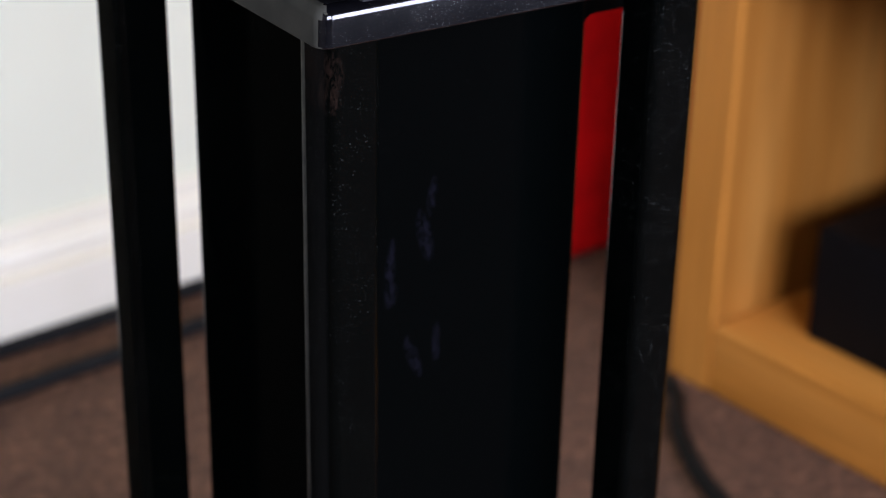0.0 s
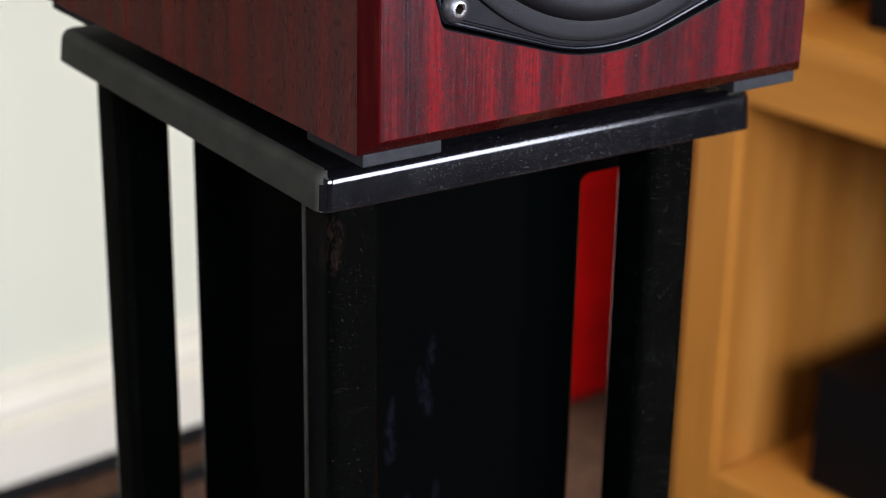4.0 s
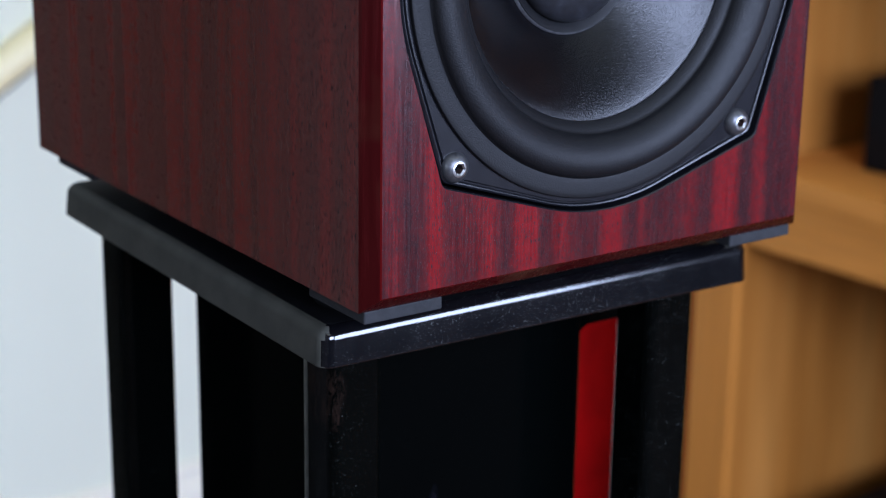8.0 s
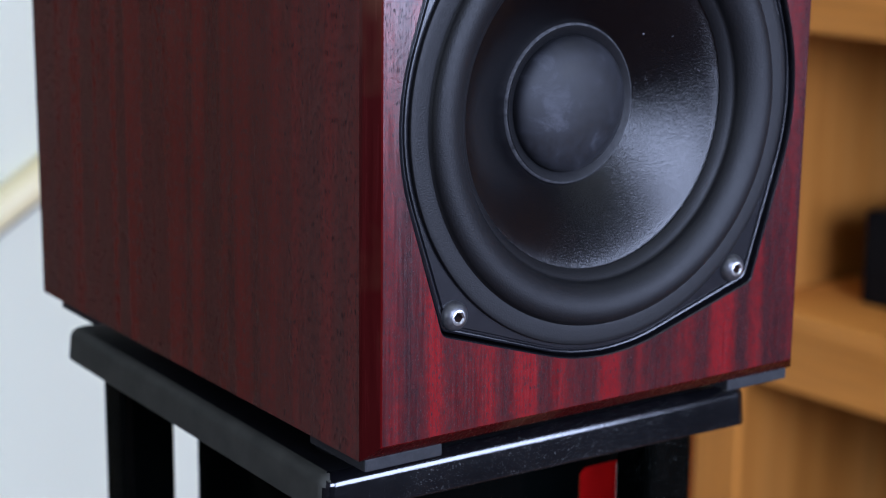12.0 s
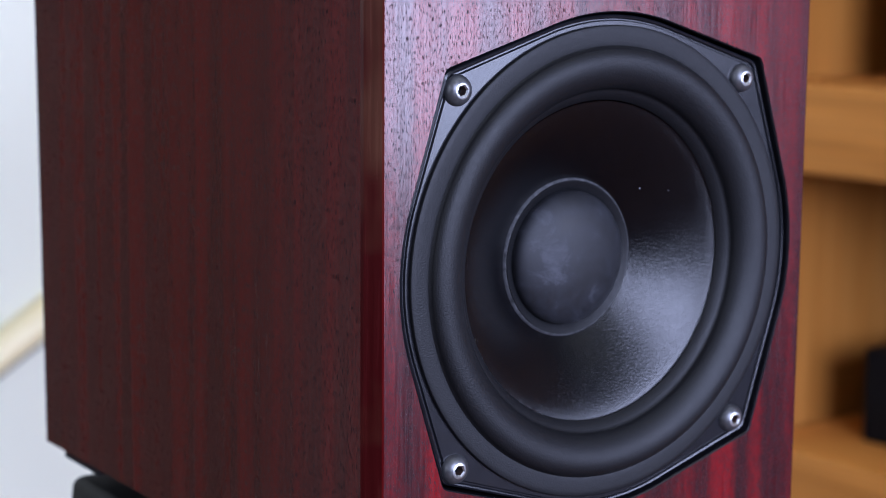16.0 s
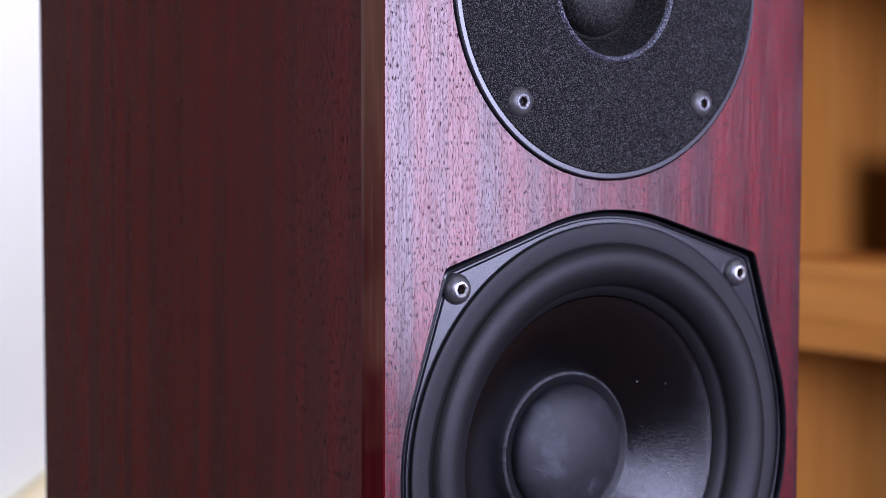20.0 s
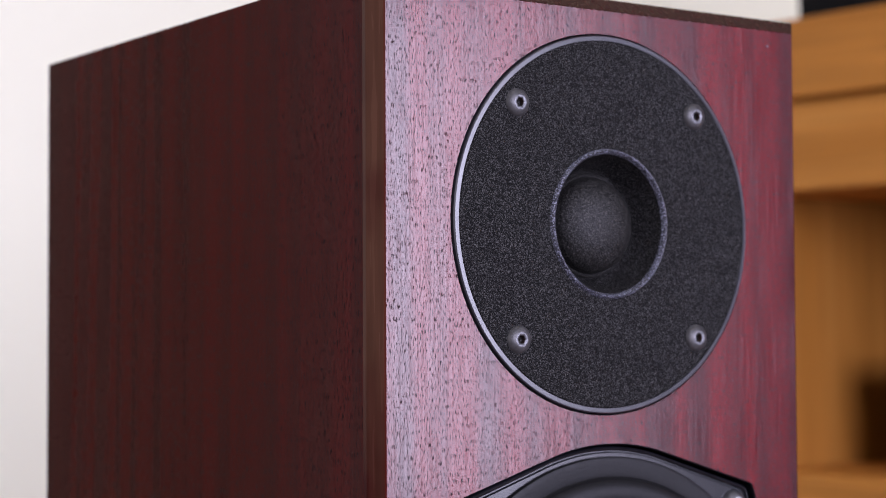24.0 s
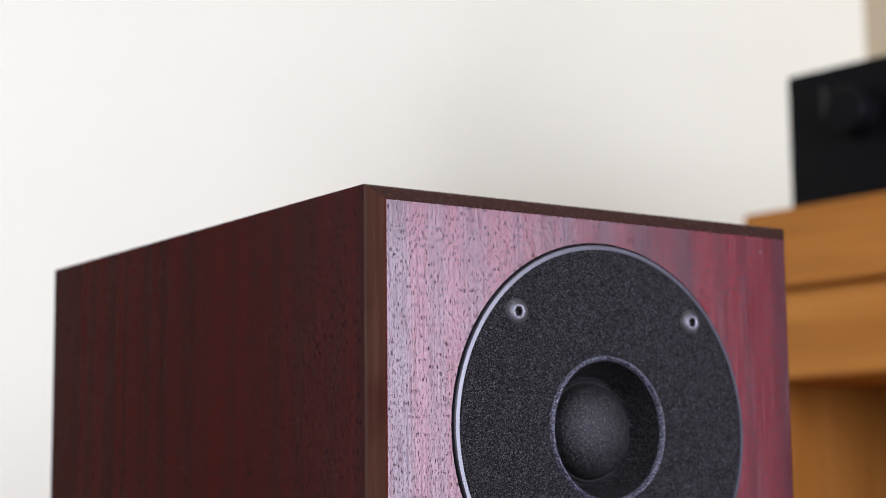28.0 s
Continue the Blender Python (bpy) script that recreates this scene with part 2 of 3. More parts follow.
def scuffed_cap():
    n = Nodes("soft_black_cap")
    smudge = n.noise((95, 95, 110), 1.0, 6.0, 0.7, 0.6)
    n.put("Base Color", n.ramp(smudge, [(0.40, (0.005, 0.005, 0.006)), (0.56, (0.009, 0.0095, 0.012)), (0.72, (0.030, 0.031, 0.037))]))
    n.put("Roughness", n.ramp(smudge, [(0.4, 0.52), (0.7, 0.60)])).put("Specular IOR Level", 0.24)
    return n.mat


def gloss_black(name, base, rough, dust, spec=0.4, spots=(), spot_colour=(0.0065, 0.0065, 0.011), rare=0.70, grain=0.00002):
    n = Nodes(name)
    n.put("Specular IOR Level", spec)
    speck = n.noise((1, 1, 1), 3500.0, 1.0, 0.5)
    wear = n.noise((1, 1, 1), 38.0, 4.0, 0.65)
    d = n.mix(1.0, n.ramp(speck, [(rare, 0.0), (rare + 0.06, dust)]), n.ramp(wear, [(0.36, 0.12), (0.62, 1.0)]), "MULTIPLY")
    col = n.mix(d, base, (0.19, 0.21, 0.20))
    for x, y, z, wide, high, lean in spots:
        mp = n.tree.nodes.new("ShaderNodeMapping")
        mp.vector_type = "TEXTURE"
        mp.inputs["Location"].default_value = (x, y, z)
        mp.inputs["Rotation"].default_value = (0, radians(lean), 0)
        mp.inputs["Scale"].default_value = (wide, 0.02, high)
        n.tree.links.new(n.coord, mp.inputs["Vector"])
        ball = n.tree.nodes.new("ShaderNodeTexGradient")
        ball.gradient_type = "SPHERICAL"
        n.tree.links.new(mp.outputs[0], ball.inputs["Vector"])
        wisp = n.ramp(n.noise((760, 760, 240), 1.0, 6.0, 0.7, 0.8), [(0.44, 0.0), (0.60, 1.0)])
        rag = n.mix(1.0, n.ramp(ball.outputs["Color"], [(0.0, 0.0), (0.5, 1.0)]), wisp, "MULTIPLY")
        col = n.mix(rag, col, spot_colour)
    n.put("Base Color", col)
    n.put("Roughness", n.mix(d, n.ramp(wear, [(0.3, rough), (0.7, rough + 0.06)]), (0.9, 0.9, 0.9)))
    n.bump(n.noise((1, 1, 1), 900.0, 3.0), grain, 0.4)
    return n.mat


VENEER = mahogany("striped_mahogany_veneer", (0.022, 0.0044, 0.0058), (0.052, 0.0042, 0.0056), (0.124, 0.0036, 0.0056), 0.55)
# front veneer again, with the side's reflected haze mixed into its colours
SIDE_VENEER = mahogany("hazed_mahogany_veneer", (0.068, 0.0185, 0.0128), (0.086, 0.0180, 0.0122), (0.120, 0.0165, 0.0115), 0.35, (2900, 2900, 420), 0.60)
EDGE = mahogany_edge("solid_mahogany_edge", (0.026, 0.0014, 0.0016), (0.060, 0.0235, 0.0125))
# edge colour again, darkened for the shade on the top strip
EDGE_TOP = mahogany_edge("shaded_mahogany_edge", (0.020, 0.0020, 0.0018), (0.022, 0.0032, 0.0022))
BEAD = mahogany_edge("bright_red_bead", (0.060, 0.0014, 0.0020), (0.060, 0.0120, 0.0060))
STAND = gloss_black("gloss_black_steel", (0.0006, 0.0009, 0.0008), 0.11, 0.70, 0.06, rare=0.715)
PLATE = gloss_black("dusty_gloss_plate", (0.0018, 0.0018, 0.0024), 0.10, 0.8, 0.70, rare=0.695, grain=0.00005)
COLUMN = gloss_black("black_painted_column", (0.0005, 0.0008, 0.0008), 0.12, 0.10, 0.030,
                     [(0.0510, 0.066, Z0 - 0.117, 0.0022, 0.013, 6), (0.0518, 0.066, Z0 - 0.126, 0.0026, 0.005, 14), (0.0640, 0.066, Z0 - 0.108, 0.0030, 0.011, -14),
                      (0.0665, 0.066, Z0 - 0.0945, 0.0022, 0.008, 8), (0.0600, 0.066, Z0 - 0.150, 0.0026, 0.010, -20), (0.0690, 0.066, Z0 - 0.148, 0.0018, 0.010, 0)],
                     (0.0040, 0.0040, 0.0066))
RUSTY = gloss_black("rust_pitted_black_post", (0.0006, 0.0009, 0.0008), 0.11, 0.7, 0.06,
                    [(0.0090, 0.035, Z0 - 0.033, 0.0045, 0.008, 0), (0.0092, 0.034, Z0 - 0.041, 0.003, 0.004, 0)], (0.010, 0.006, 0.0045), 0.725)
BASKET = plain("black_satin_basket", (0.004, 0.004, 0.005), (0.007, 0.007, 0.009), 0.22, 300.0, spec=0.38)
RUBBER = plain("black_rubber_surround", (0.0010, 0.0010, 0.0012), (0.0060, 0.0061, 0.0072), 0.48, 2300.0, bump=0.00008, bump_scale=2200.0, spec=0.22)
CONE = plain("coated_black_cone", (0.0006, 0.0006, 0.0010), (0.0012, 0.0012, 0.0018), 0.20, 350.0, bump=0.00011, bump_scale=2400.0, spec=0.31)
CAP = scuffed_cap()
GLUE = plain("grey_glue_line", (0.012, 0.012, 0.013), (0.10, 0.10, 0.105), 0.5, 700.0, bump=0.0002, bump_scale=900.0)
CRINKLE = crinkle()
RING = plain("black_machined_ring", (0.02, 0.02, 0.024), (0.03, 0.03, 0.035), 0.30, 200.0, spec=0.7)
# the rim's catch of daylight is put into its paler grains
RIM = sparkle("rough_dark_rim", 3000.0, (0.004, 0.004, 0.006), (0.030, 0.031, 0.040), (0.34, 0.35, 0.43), 0.40, 0.45)
SILK = sparkle("woven_silk_dome", 2900.0, (0.0012, 0.0012, 0.0012), (0.0085, 0.0082, 0.0077), (0.050, 0.047, 0.043), 0.46, 0.20)
SCREW = plain("gunmetal_screw", (0.070, 0.070, 0.074), (0.125, 0.125, 0.130), 0.38, 500.0, metal=0.8)
DARK_SCREW = plain("blackened_screw", (0.045, 0.044, 0.044), (0.085, 0.083, 0.082), 0.44, 500.0, metal=0.6)
SOCKET = plain("rusty_dark_socket", (0.010, 0.006, 0.005), (0.05, 0.022, 0.015), 0.6, 900.0)
BRIGHT = plain("worn_bright_steel", (0.30, 0.30, 0.30), (0.46, 0.46, 0.45), 0.34, 500.0, metal=1.0)
PAD = plain("grey_rubber_pad", (0.0035, 0.0038, 0.0048), (0.0075, 0.0080, 0.0100), 0.75, 900.0, bump=0.0001, bump_scale=1500.0)
PINE_Y, PINE_Z = pine("honey_pine_along", 1), pine("honey_pine_upright", 2)
# pine copy darkened for the shade inside the rack
PINE_SHADED = pine("shaded_pine", 2, 0.68)
# tan back, its colour lowered for the shade under the shelves
HARDBOARD = plain("shaded_hardboard", (0.100, 0.061, 0.024), (0.145, 0.088, 0.034), 0.6, 14.0, spec=0.15)
CARPET = carpet_stuff()
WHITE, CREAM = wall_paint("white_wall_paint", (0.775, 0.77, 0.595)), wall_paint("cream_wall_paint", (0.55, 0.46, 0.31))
# colours of unseen walls, kept dark to hold reflections down
BEIGE = wall_paint("screen_grey_beige", (0.060, 0.056, 0.050))
BROWN = wall_paint("unseen_wall_brown", (0.020, 0.013, 0.009))
SKIRT = plain("white_gloss_skirting", (0.80, 0.74, 0.58), (0.86, 0.80, 0.65), 0.3, 8.0)
CABLE = plain("black_cable_sheath", (0.002, 0.002, 0.002), (0.004, 0.004, 0.004), 0.6, 80.0, spec=0.2)
POLE = plain("cream_tube_plastic", (0.89, 0.75, 0.41), (0.92, 0.80, 0.47), 0.4, 20.0)
TUBE_SHADE = plain("tube_shade_brown", (0.035, 0.026, 0.017), (0.060, 0.044, 0.028), 0.6, 40.0)
RED = plain("red_cloth_case", (0.27, 0.0010, 0.0012), (0.50, 0.0014, 0.0022), 0.8, 22.0, bump=0.005, bump_scale=9.0, spec=0.1)
# light from the left on the plate's lip, put into its colour
SIDE_LIT = plain("side_lit_grey", (0.022, 0.022, 0.018), (0.043, 0.042, 0.034), 0.5, 90.0, spec=0.3)
GREY_STEEL = plain("mottled_grey_steel", (0.012, 0.012, 0.011), (0.044, 0.044, 0.039), 0.4, 260.0, spec=0.3)
DUST = plain("grey_dust", (0.10, 0.10, 0.11), (0.16, 0.16, 0.17), 0.9, 900.0, spec=0.1)
MATT = plain("matt_black_casing", (0.0025, 0.0025, 0.003), (0.005, 0.005, 0.006), 0.5, 120.0, spec=0.10)

# ---- the room ----
def room_piece(name, bm, mat, label, category):
    ob = link_mesh(name, bm, mat)
    ob.matrix_world = ROOM
    return tagged(ob, label, category, kind="structure")


room_piece("floor", cube(WALL_W - 0.2, WALL_E + 0.6, WALL_S - 0.2, WALL_N + 0.2, -0.1, 0.0), CARPET, "brown speckled cut-pile carpet floor", "floor")
room_piece("wall_north", cube(WALL_W - 0.12, WALL_E + 0.12, WALL_N, WALL_N + 0.12, 0, CEIL), WHITE, "white painted plaster wall behind the loudspeaker", "wall")
room_piece("wall_east", cube(WALL_E, WALL_E + 0.12, 0.30, WALL_N, 0, CEIL), CREAM, "cream painted side wall beyond the rack", "wall")
# unseen; added dark so the front's right half mirrors nothing bright
room_piece("wall_east", cube(WALL_E + 0.45, WALL_E + 0.57, WALL_S, 0.30, 0, CEIL), BROWN, "unseen dark side wall, added to darken reflections", "wall")
west = bmesh.new()
box(west, WALL_W - 0.12, WALL_W, WALL_S, WINW[0], 0, CEIL)
box(west, WALL_W - 0.12, WALL_W, WINW[1], WALL_N, 0, CEIL)
box(west, WALL_W - 0.12, WALL_W, WINW[0], WINW[1], 0, WINW[2])
box(west, WALL_W - 0.12, WALL_W, WINW[0], WINW[1], WINW[3], CEIL)
room_piece("wall_step", cube(WALL_E + 0.12, WALL_E + 0.57, 0.30, 0.42, 0, CEIL), BROWN, "unseen dark step closing the side wall", "wall")
room_piece("wall_west", west, BROWN, "unseen dark side wall with an opening for the side lamp", "wall")
# unseen block, added to keep white wall out of the side's reflections
room_piece("reflection_screen", cube(WALL_W, -0.10, 0.26, WALL_N, 0, CEIL), BEIGE, "unseen grey-beige block, added to darken the side's reflections", "wall")
south = bmesh.new()
for x0, x1, z0, z1 in ((WALL_W - 0.12, WINH[0], 0, CEIL), (WINH[1], WIN[0], 0, CEIL), (WIN[1], WALL_E + 0.57, 0, CEIL), (WIN[0], WIN[1], 0, WIN[2]),
                       (WIN[0], WIN[1], WIN[3], CEIL), (WINH[0], WINH[1], 0, WINH[2]), (WINH[0], WINH[1], WINH[3], CEIL)):
    box(south, x0, x1, WALL_S - 0.12, WALL_S, z0, z1)
room_piece("wall_south", south, BROWN, "unseen dark wall with openings for the two daylight lamps", "wall")
room_piece("ceiling", cube(WALL_W - 0.12, WALL_E + 0.57, WALL_S - 0.12, WALL_N + 0.12, CEIL, CEIL + 0.1), WHITE, "plain white ceiling", "ceiling")


def skirting():
    prof = [(0, 0), (-0.018, 0), (-0.018, 0.049), (-0.0165, 0.051), (-0.009, 0.053), (-0.009, 0.058), (-0.015, 0.061), (-0.0155, 0.068), (-0.012, 0.075), (-0.007, 0.079), (-0.0065, 0.090), (-0.004, 0.094), (0, 0.095)]
    bm = bmesh.new()
    a = [bm.verts.new((WALL_W, WALL_N - 0.0005 + y, z + 0.0105)) for y, z in prof]
    b = [bm.verts.new((WALL_E, WALL_N - 0.0005 + y, z + 0.0105)) for y, z in prof]
    for i in range(len(prof) - 1):
        bm.faces.new((a[i], b[i], b[i + 1], a[i + 1]))
    bm.faces.new(a), bm.faces.new(b)
    return bm


room_piece("baseboard", skirting(), SKIRT, "white gloss moulded skirting board along the wall", "skirting board")

# ---- the loudspeaker ----
CX, WZ, TZ = 0.0772, 0.0853, 0.2142      # middle of the front, heights of woofer and tweeter


def hull_outline(radius, corner, n=240, soft=0.0030):
    """A circle drawn out to four rounded screw corners: points (x, z), by the outline's normal angle."""
    d = corner * math.sqrt(2) - soft
    spread = math.acos((radius - soft) / d)
    out = []
    for i in range(n):
        a = 2 * math.pi * i / n
        c = math.pi / 4 + math.floor(a / (math.pi / 2)) * math.pi / 2
        if abs(a - c) <= spread:
            out.append((d * math.cos(c) + soft * math.cos(a), d * math.sin(c) + soft * math.sin(a)))
        else:
            out.append((radius * math.cos(a), radius * math.sin(a)))
    return out


def stack(loops, cap_last=False, cap_first=False):
    """Join closed loops of equal length, each a list of (x, y, z)."""
    bm = bmesh.new()
    rings = [[bm.verts.new(p) for p in loop] for loop in loops]
    for a, b in zip(rings, rings[1:]):
        for i in range(len(a)):
            j = (i + 1) % len(a)
            bm.faces.new((a[i], b[i], b[j], a[j]))
    if cap_last:
        bm.faces.new(rings[-1])
    if cap_first:
        bm.faces.new(rings[0])
    return bm


FRONT = ((B, B), (W - B, B), (W - B, H - B), (B, H - B))
SIDES = ((0, 0), (W, 0), (W, H), (0, H))


def shell_mesh():
    """The veneered box behind the edge strips: four walls and the back."""
    bm = bmesh.new()
    e = 0.0016
    mid = [bm.verts.new((x, B, z)) for x, z in SIDES]
    rear = [bm.verts.new((x, D - e, z)) for x, z in SIDES]
    back = [bm.verts.new((x, D, z)) for x, z in ((e, e), (W - e, e), (W - e, H - e), (e, H - e))]
    for i in range(4):
        j = (i + 1) % 4
        bm.faces.new((mid[i], mid[j], rear[j], rear[i]))
        bm.faces.new((rear[i], rear[j], back[j], back[i])).material_index = 1
    bm.faces.new(back)
    return bm


def baffle_mesh():
    """The front panel with its two routed pockets, painted black."""
    bm = bmesh.new()
    front = [bm.verts.new((x, 0, z)) for x, z in FRONT]
    deep = [bm.verts.new((x, 0.012, z)) for x, z in FRONT]
    holes = []
    for pts in ([(CX + x, 0, WZ + z) for x, z in hull_outline(0.0683, 0.0543)],
                [(CX + 0.0529 * math.cos(a), 0, TZ + 0.0529 * math.sin(a)) for a in (2 * math.pi * i / 128 for i in range(128))]):
        holes.append([bm.verts.new(p) for p in pts])
    edges = [bm.edges.new((loop[i], loop[(i + 1) % len(loop)])) for loop in [front] + holes for i in range(len(loop))]
    bmesh.ops.triangle_fill(bm, use_beauty=True, use_dissolve=False, edges=edges, normal=(0, -1, 0))
    for i in range(4):
        bm.faces.new((front[i], front[(i + 1) % 4], deep[(i + 1) % 4], deep[i]))
    for loop, depth, cx, cz in zip(holes, (0.007, 0.004), (CX, CX), (WZ, TZ)):
        ease = [bm.verts.new((cx + (v.co.x - cx) * 0.9955, 0.0003, cz + (v.co.z - cz) * 0.9955)) for v in loop]
        inner = [bm.verts.new(v.co + Vector((0, depth, 0))) for v in ease]
        for i in range(len(loop)):
            j = (i + 1) % len(loop)
            bm.faces.new((loop[i], ease[i], ease[j], loop[j])).material_index = 1
            bm.faces.new((ease[i], inner[i], inner[j], ease[j])).material_index = 1
    return bm


def strip_mesh(i):
    """One mitred edge strip: a long wedge with a narrow redder facet where it meets the front."""
    bm = bmesh.new()
    ends = []
    for k in (i, (i + 1) % 4):
        (x, z), (u, v) = FRONT[k], SIDES[k]
        g, q = 0.0004, 0.00042
        sx, sz = (1 if u > x else -1), (1 if v > z else -1)
        ends.append([bm.verts.new(p) for p in ((x, 0, z), (x + sx * q, q * 0.72, z + sz * q), (u - sx * 0.0005, B - 0.0007, v - sz * 0.0005), (u, B, v), (x + sx * g * 0.5, B - g, z + sz * g * 0.5))])
    a, b = ends
    for k in range(5):
        m = (k + 1) % 5
        bm.faces.new((a[k], a[m], b[m], b[k])).material_index = 1 if k == 0 else 0
    bm.faces.new(a), bm.faces.new(b)
    return bm


def screw_mesh(r, high, hexr):
    """A button-head screw facing -y, with a six-sided socket."""
    bm = bmesh.new()
    n = 24
    prof = [(1.0, 0.0), (0.97, 0.25), (0.86, 0.58), (0.70, 0.83), (0.52, 0.98)]
    rings = [[bm.verts.new((r * k * math.cos(a), -high * h, r * k * math.sin(a))) for a in (2 * math.pi * i / n for i in range(n))] for k, h in prof]

    def hexa(scale, y):
        out = []
        for i in range(n):
            a = 2 * math.pi * i / n
            m = (a % (math.pi / 3)) - math.pi / 6
            q = hexr * scale * math.cos(math.pi / 6) / math.cos(m)
            out.append(bm.verts.new((q * math.cos(a), y, q * math.sin(a))))
        return out

    rings += [hexa(1.34, -high), hexa(1.0, -high * 0.86), hexa(0.96, 0.0006)]
    for ring, (a, b) in enumerate(zip(rings, rings[1:])):
        for i in range(n):
            f = bm.faces.new((a[i], b[i], b[(i + 1) % n], a[(i + 1) % n]))
            f.material_index = 1 if ring in (4, 5) else 2 if ring >= 6 else 0
    bm.faces.new(rings[-1]).material_index = 2
    return bm


speaker = thing("loudspeaker", "two-way bookshelf loudspeaker in striped red mahogany veneer on a black stand", "loudspeaker", pose(0, 0, Z0))
cabinet = part("cabinet", shell_mesh(), [SIDE_VENEER, EDGE], speaker, "striped red-brown mahogany veneer box")
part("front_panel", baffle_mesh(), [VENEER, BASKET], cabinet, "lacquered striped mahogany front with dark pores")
for i in range(4):
    part("edge_strip", strip_mesh(i), [EDGE_TOP, EDGE_TOP] if i == 2 else [EDGE, BEAD], cabinet, "chamfered solid dark red wood edge")

# woofer
FY = 0.0016
rims = [hull_outline(0.0674 - d, 0.0534 - d) for d in (0.0, 0.0, 0.0002, 0.0006, 0.0009, 0.0012, 0.0015, 0.0018)]
heights = (0.0068, FY + 0.0008, FY + 0.0001, FY - 0.0002, FY - 0.0001, FY + 0.0006, FY + 0.0006, FY)
ring = [(0.060 * math.cos(2 * math.pi * i / 240), 0.060 * math.sin(2 * math.pi * i / 240)) for i in range(240)]
loops = [[(CX + x, y, WZ + z) for x, z in o] for o, y in (*zip(rims, heights), (ring, FY), (ring, 0.0066))]
woofer = part("woofer", stack(loops), BASKET, speaker, "black woofer basket with four screw corners", smooth=14)
c = (CX, 0, WZ)
prof = [(0.0636, FY + 0.0004), (0.0646, FY - 0.0001), (0.0646, FY - 0.0009), (0.0643, FY - 0.0012), (0.0630, FY - 0.0013), (0.0602, FY - 0.0012), (0.0592, FY - 0.0010)]
prof += [(0.0531 + 0.0057 * math.cos(math.pi * k / 28), FY - 0.0010 - 0.0041 * math.sin(math.pi * k / 28) + 0.0012 * (1 - math.cos(math.pi * k / 28))) for k in range(1, 28)]
prof += [(0.0473, FY + 0.0015), (0.0467, FY + 0.0018), (0.0452, FY + 0.0027), (0.0443, FY + 0.0042)]
part("surround", lathe(prof, 160, c), RUBBER, woofer, "matt black rubber half-roll surround", smooth=50)
c = (CX, 0, WZ - 0.0006)
cone = [(0.0446, 0.0060), (0.0444, 0.0062)] + [(0.0444 - 0.0226 * k / 24, 0.0062 + 0.0128 * (k / 24) ** 1.25) for k in range(1, 25)]
part("cone", lathe(cone, 160, c), CONE, woofer, "black coated paper cone with orange-peel gloss", smooth=60)
part("glue_ring", lathe([(0.0226, 0.0194), (0.0222, 0.0182), (0.0218, 0.0178), (0.0214, 0.0182), (0.0213, 0.0194)], 128, c), GLUE, woofer, "rough grey glue line", smooth=60)
part("cap_ring", lathe([(0.0219, 0.0192), (0.0217, 0.0178), (0.0215, 0.0176), (0.0212, 0.0177), (0.0192, 0.0188), (0.0187, 0.0194)], 128, c), RUBBER, woofer, "narrow dished ring round the cap", smooth=40)
cap = [(0.0190, 0.0194)] + [(0.0189 * math.cos(q), 0.0181 - 0.0056 * math.sin(q)) for q in (math.pi / 2 * k / 16 for k in range(0, 16))] + [(0.0, 0.0125)]
part("dust_cap", lathe(cap, 128, c), CAP, woofer, "smooth scuffed black dust cap", smooth=60)
for sx, sz in ((-1, 1), (1, 1), (-1, -1), (1, -1)):
    s = part("screw", screw_mesh(0.0041, 0.0026, 0.00132), [SCREW, BRIGHT, SOCKET], woofer, "gunmetal button-head hex screw", smooth=40)
    s.location = (CX - 0.0010 + sx * 0.0490, FY, WZ - 0.0005 + sz * 0.0494)
    s.rotation_euler = (0, 0.4 + sx * 0.9 + sz * 0.35, 0)

# tweeter
c = (CX, 0, TZ)
face = [(0.0509, 0.0030), (0.0509, -0.0008), (0.0505, -0.0012), (0.0208, -0.0012), (0.0205, -0.0008)]
tweeter = part("tweeter", lathe(face, 192, c), CRINKLE, speaker, "round crinkle-black tweeter faceplate", smooth=40)
part("edge_ring", lathe([(0.0523, 0.0038), (0.0523, -0.0005), (0.0520, -0.0009), (0.0509, -0.0010), (0.0509, 0.0)], 192, c), RING, tweeter, "smooth dark metal edge ring", smooth=30)
horn = [(0.0196, -0.0012), (0.0192, -0.0004), (0.0183, 0.0020), (0.0170, 0.0050), (0.0158, 0.0074), (0.0150, 0.0084), (0.0142, 0.0088)]
part("rim", lathe([(0.0209, -0.0008), (0.0206, -0.0018), (0.0201, -0.0022), (0.0196, -0.0019), (0.0193, -0.0008)], 128, c), RIM, tweeter, "raised rough grey rim", smooth=60)
part("waveguide", lathe(horn, 128, c), CRINKLE, tweeter, "black recessed horn mouth with a raised rim", smooth=50)
dome = [(0.0150, 0.0092), (0.0147, 0.0079), (0.0142, 0.0075), (0.0137, 0.0078)] + [(0.0136 * math.cos(q), 0.0076 - 0.0080 * math.sin(q)) for q in (math.pi / 2 * k / 18 for k in range(1, 18))] + [(0.0, -0.0004)]
part("dome", lathe(dome, 96, c), SILK, tweeter, "woven black soft dome", smooth=60)
for sx, sz in ((-1, 1), (1, 1), (-1, -1), (1, -1)):
    s = part("screw", screw_mesh(0.0039, 0.0018, 0.00125), [DARK_SCREW, SCREW, SOCKET], tweeter, "dull steel hex screw", smooth=40)
    s.location = (CX + sx * 0.0317, -0.0010, TZ + sz * 0.0317)
    s.rotation_euler = (0, 0.2 + sx * 0.7 + sz * 0.5, 0)

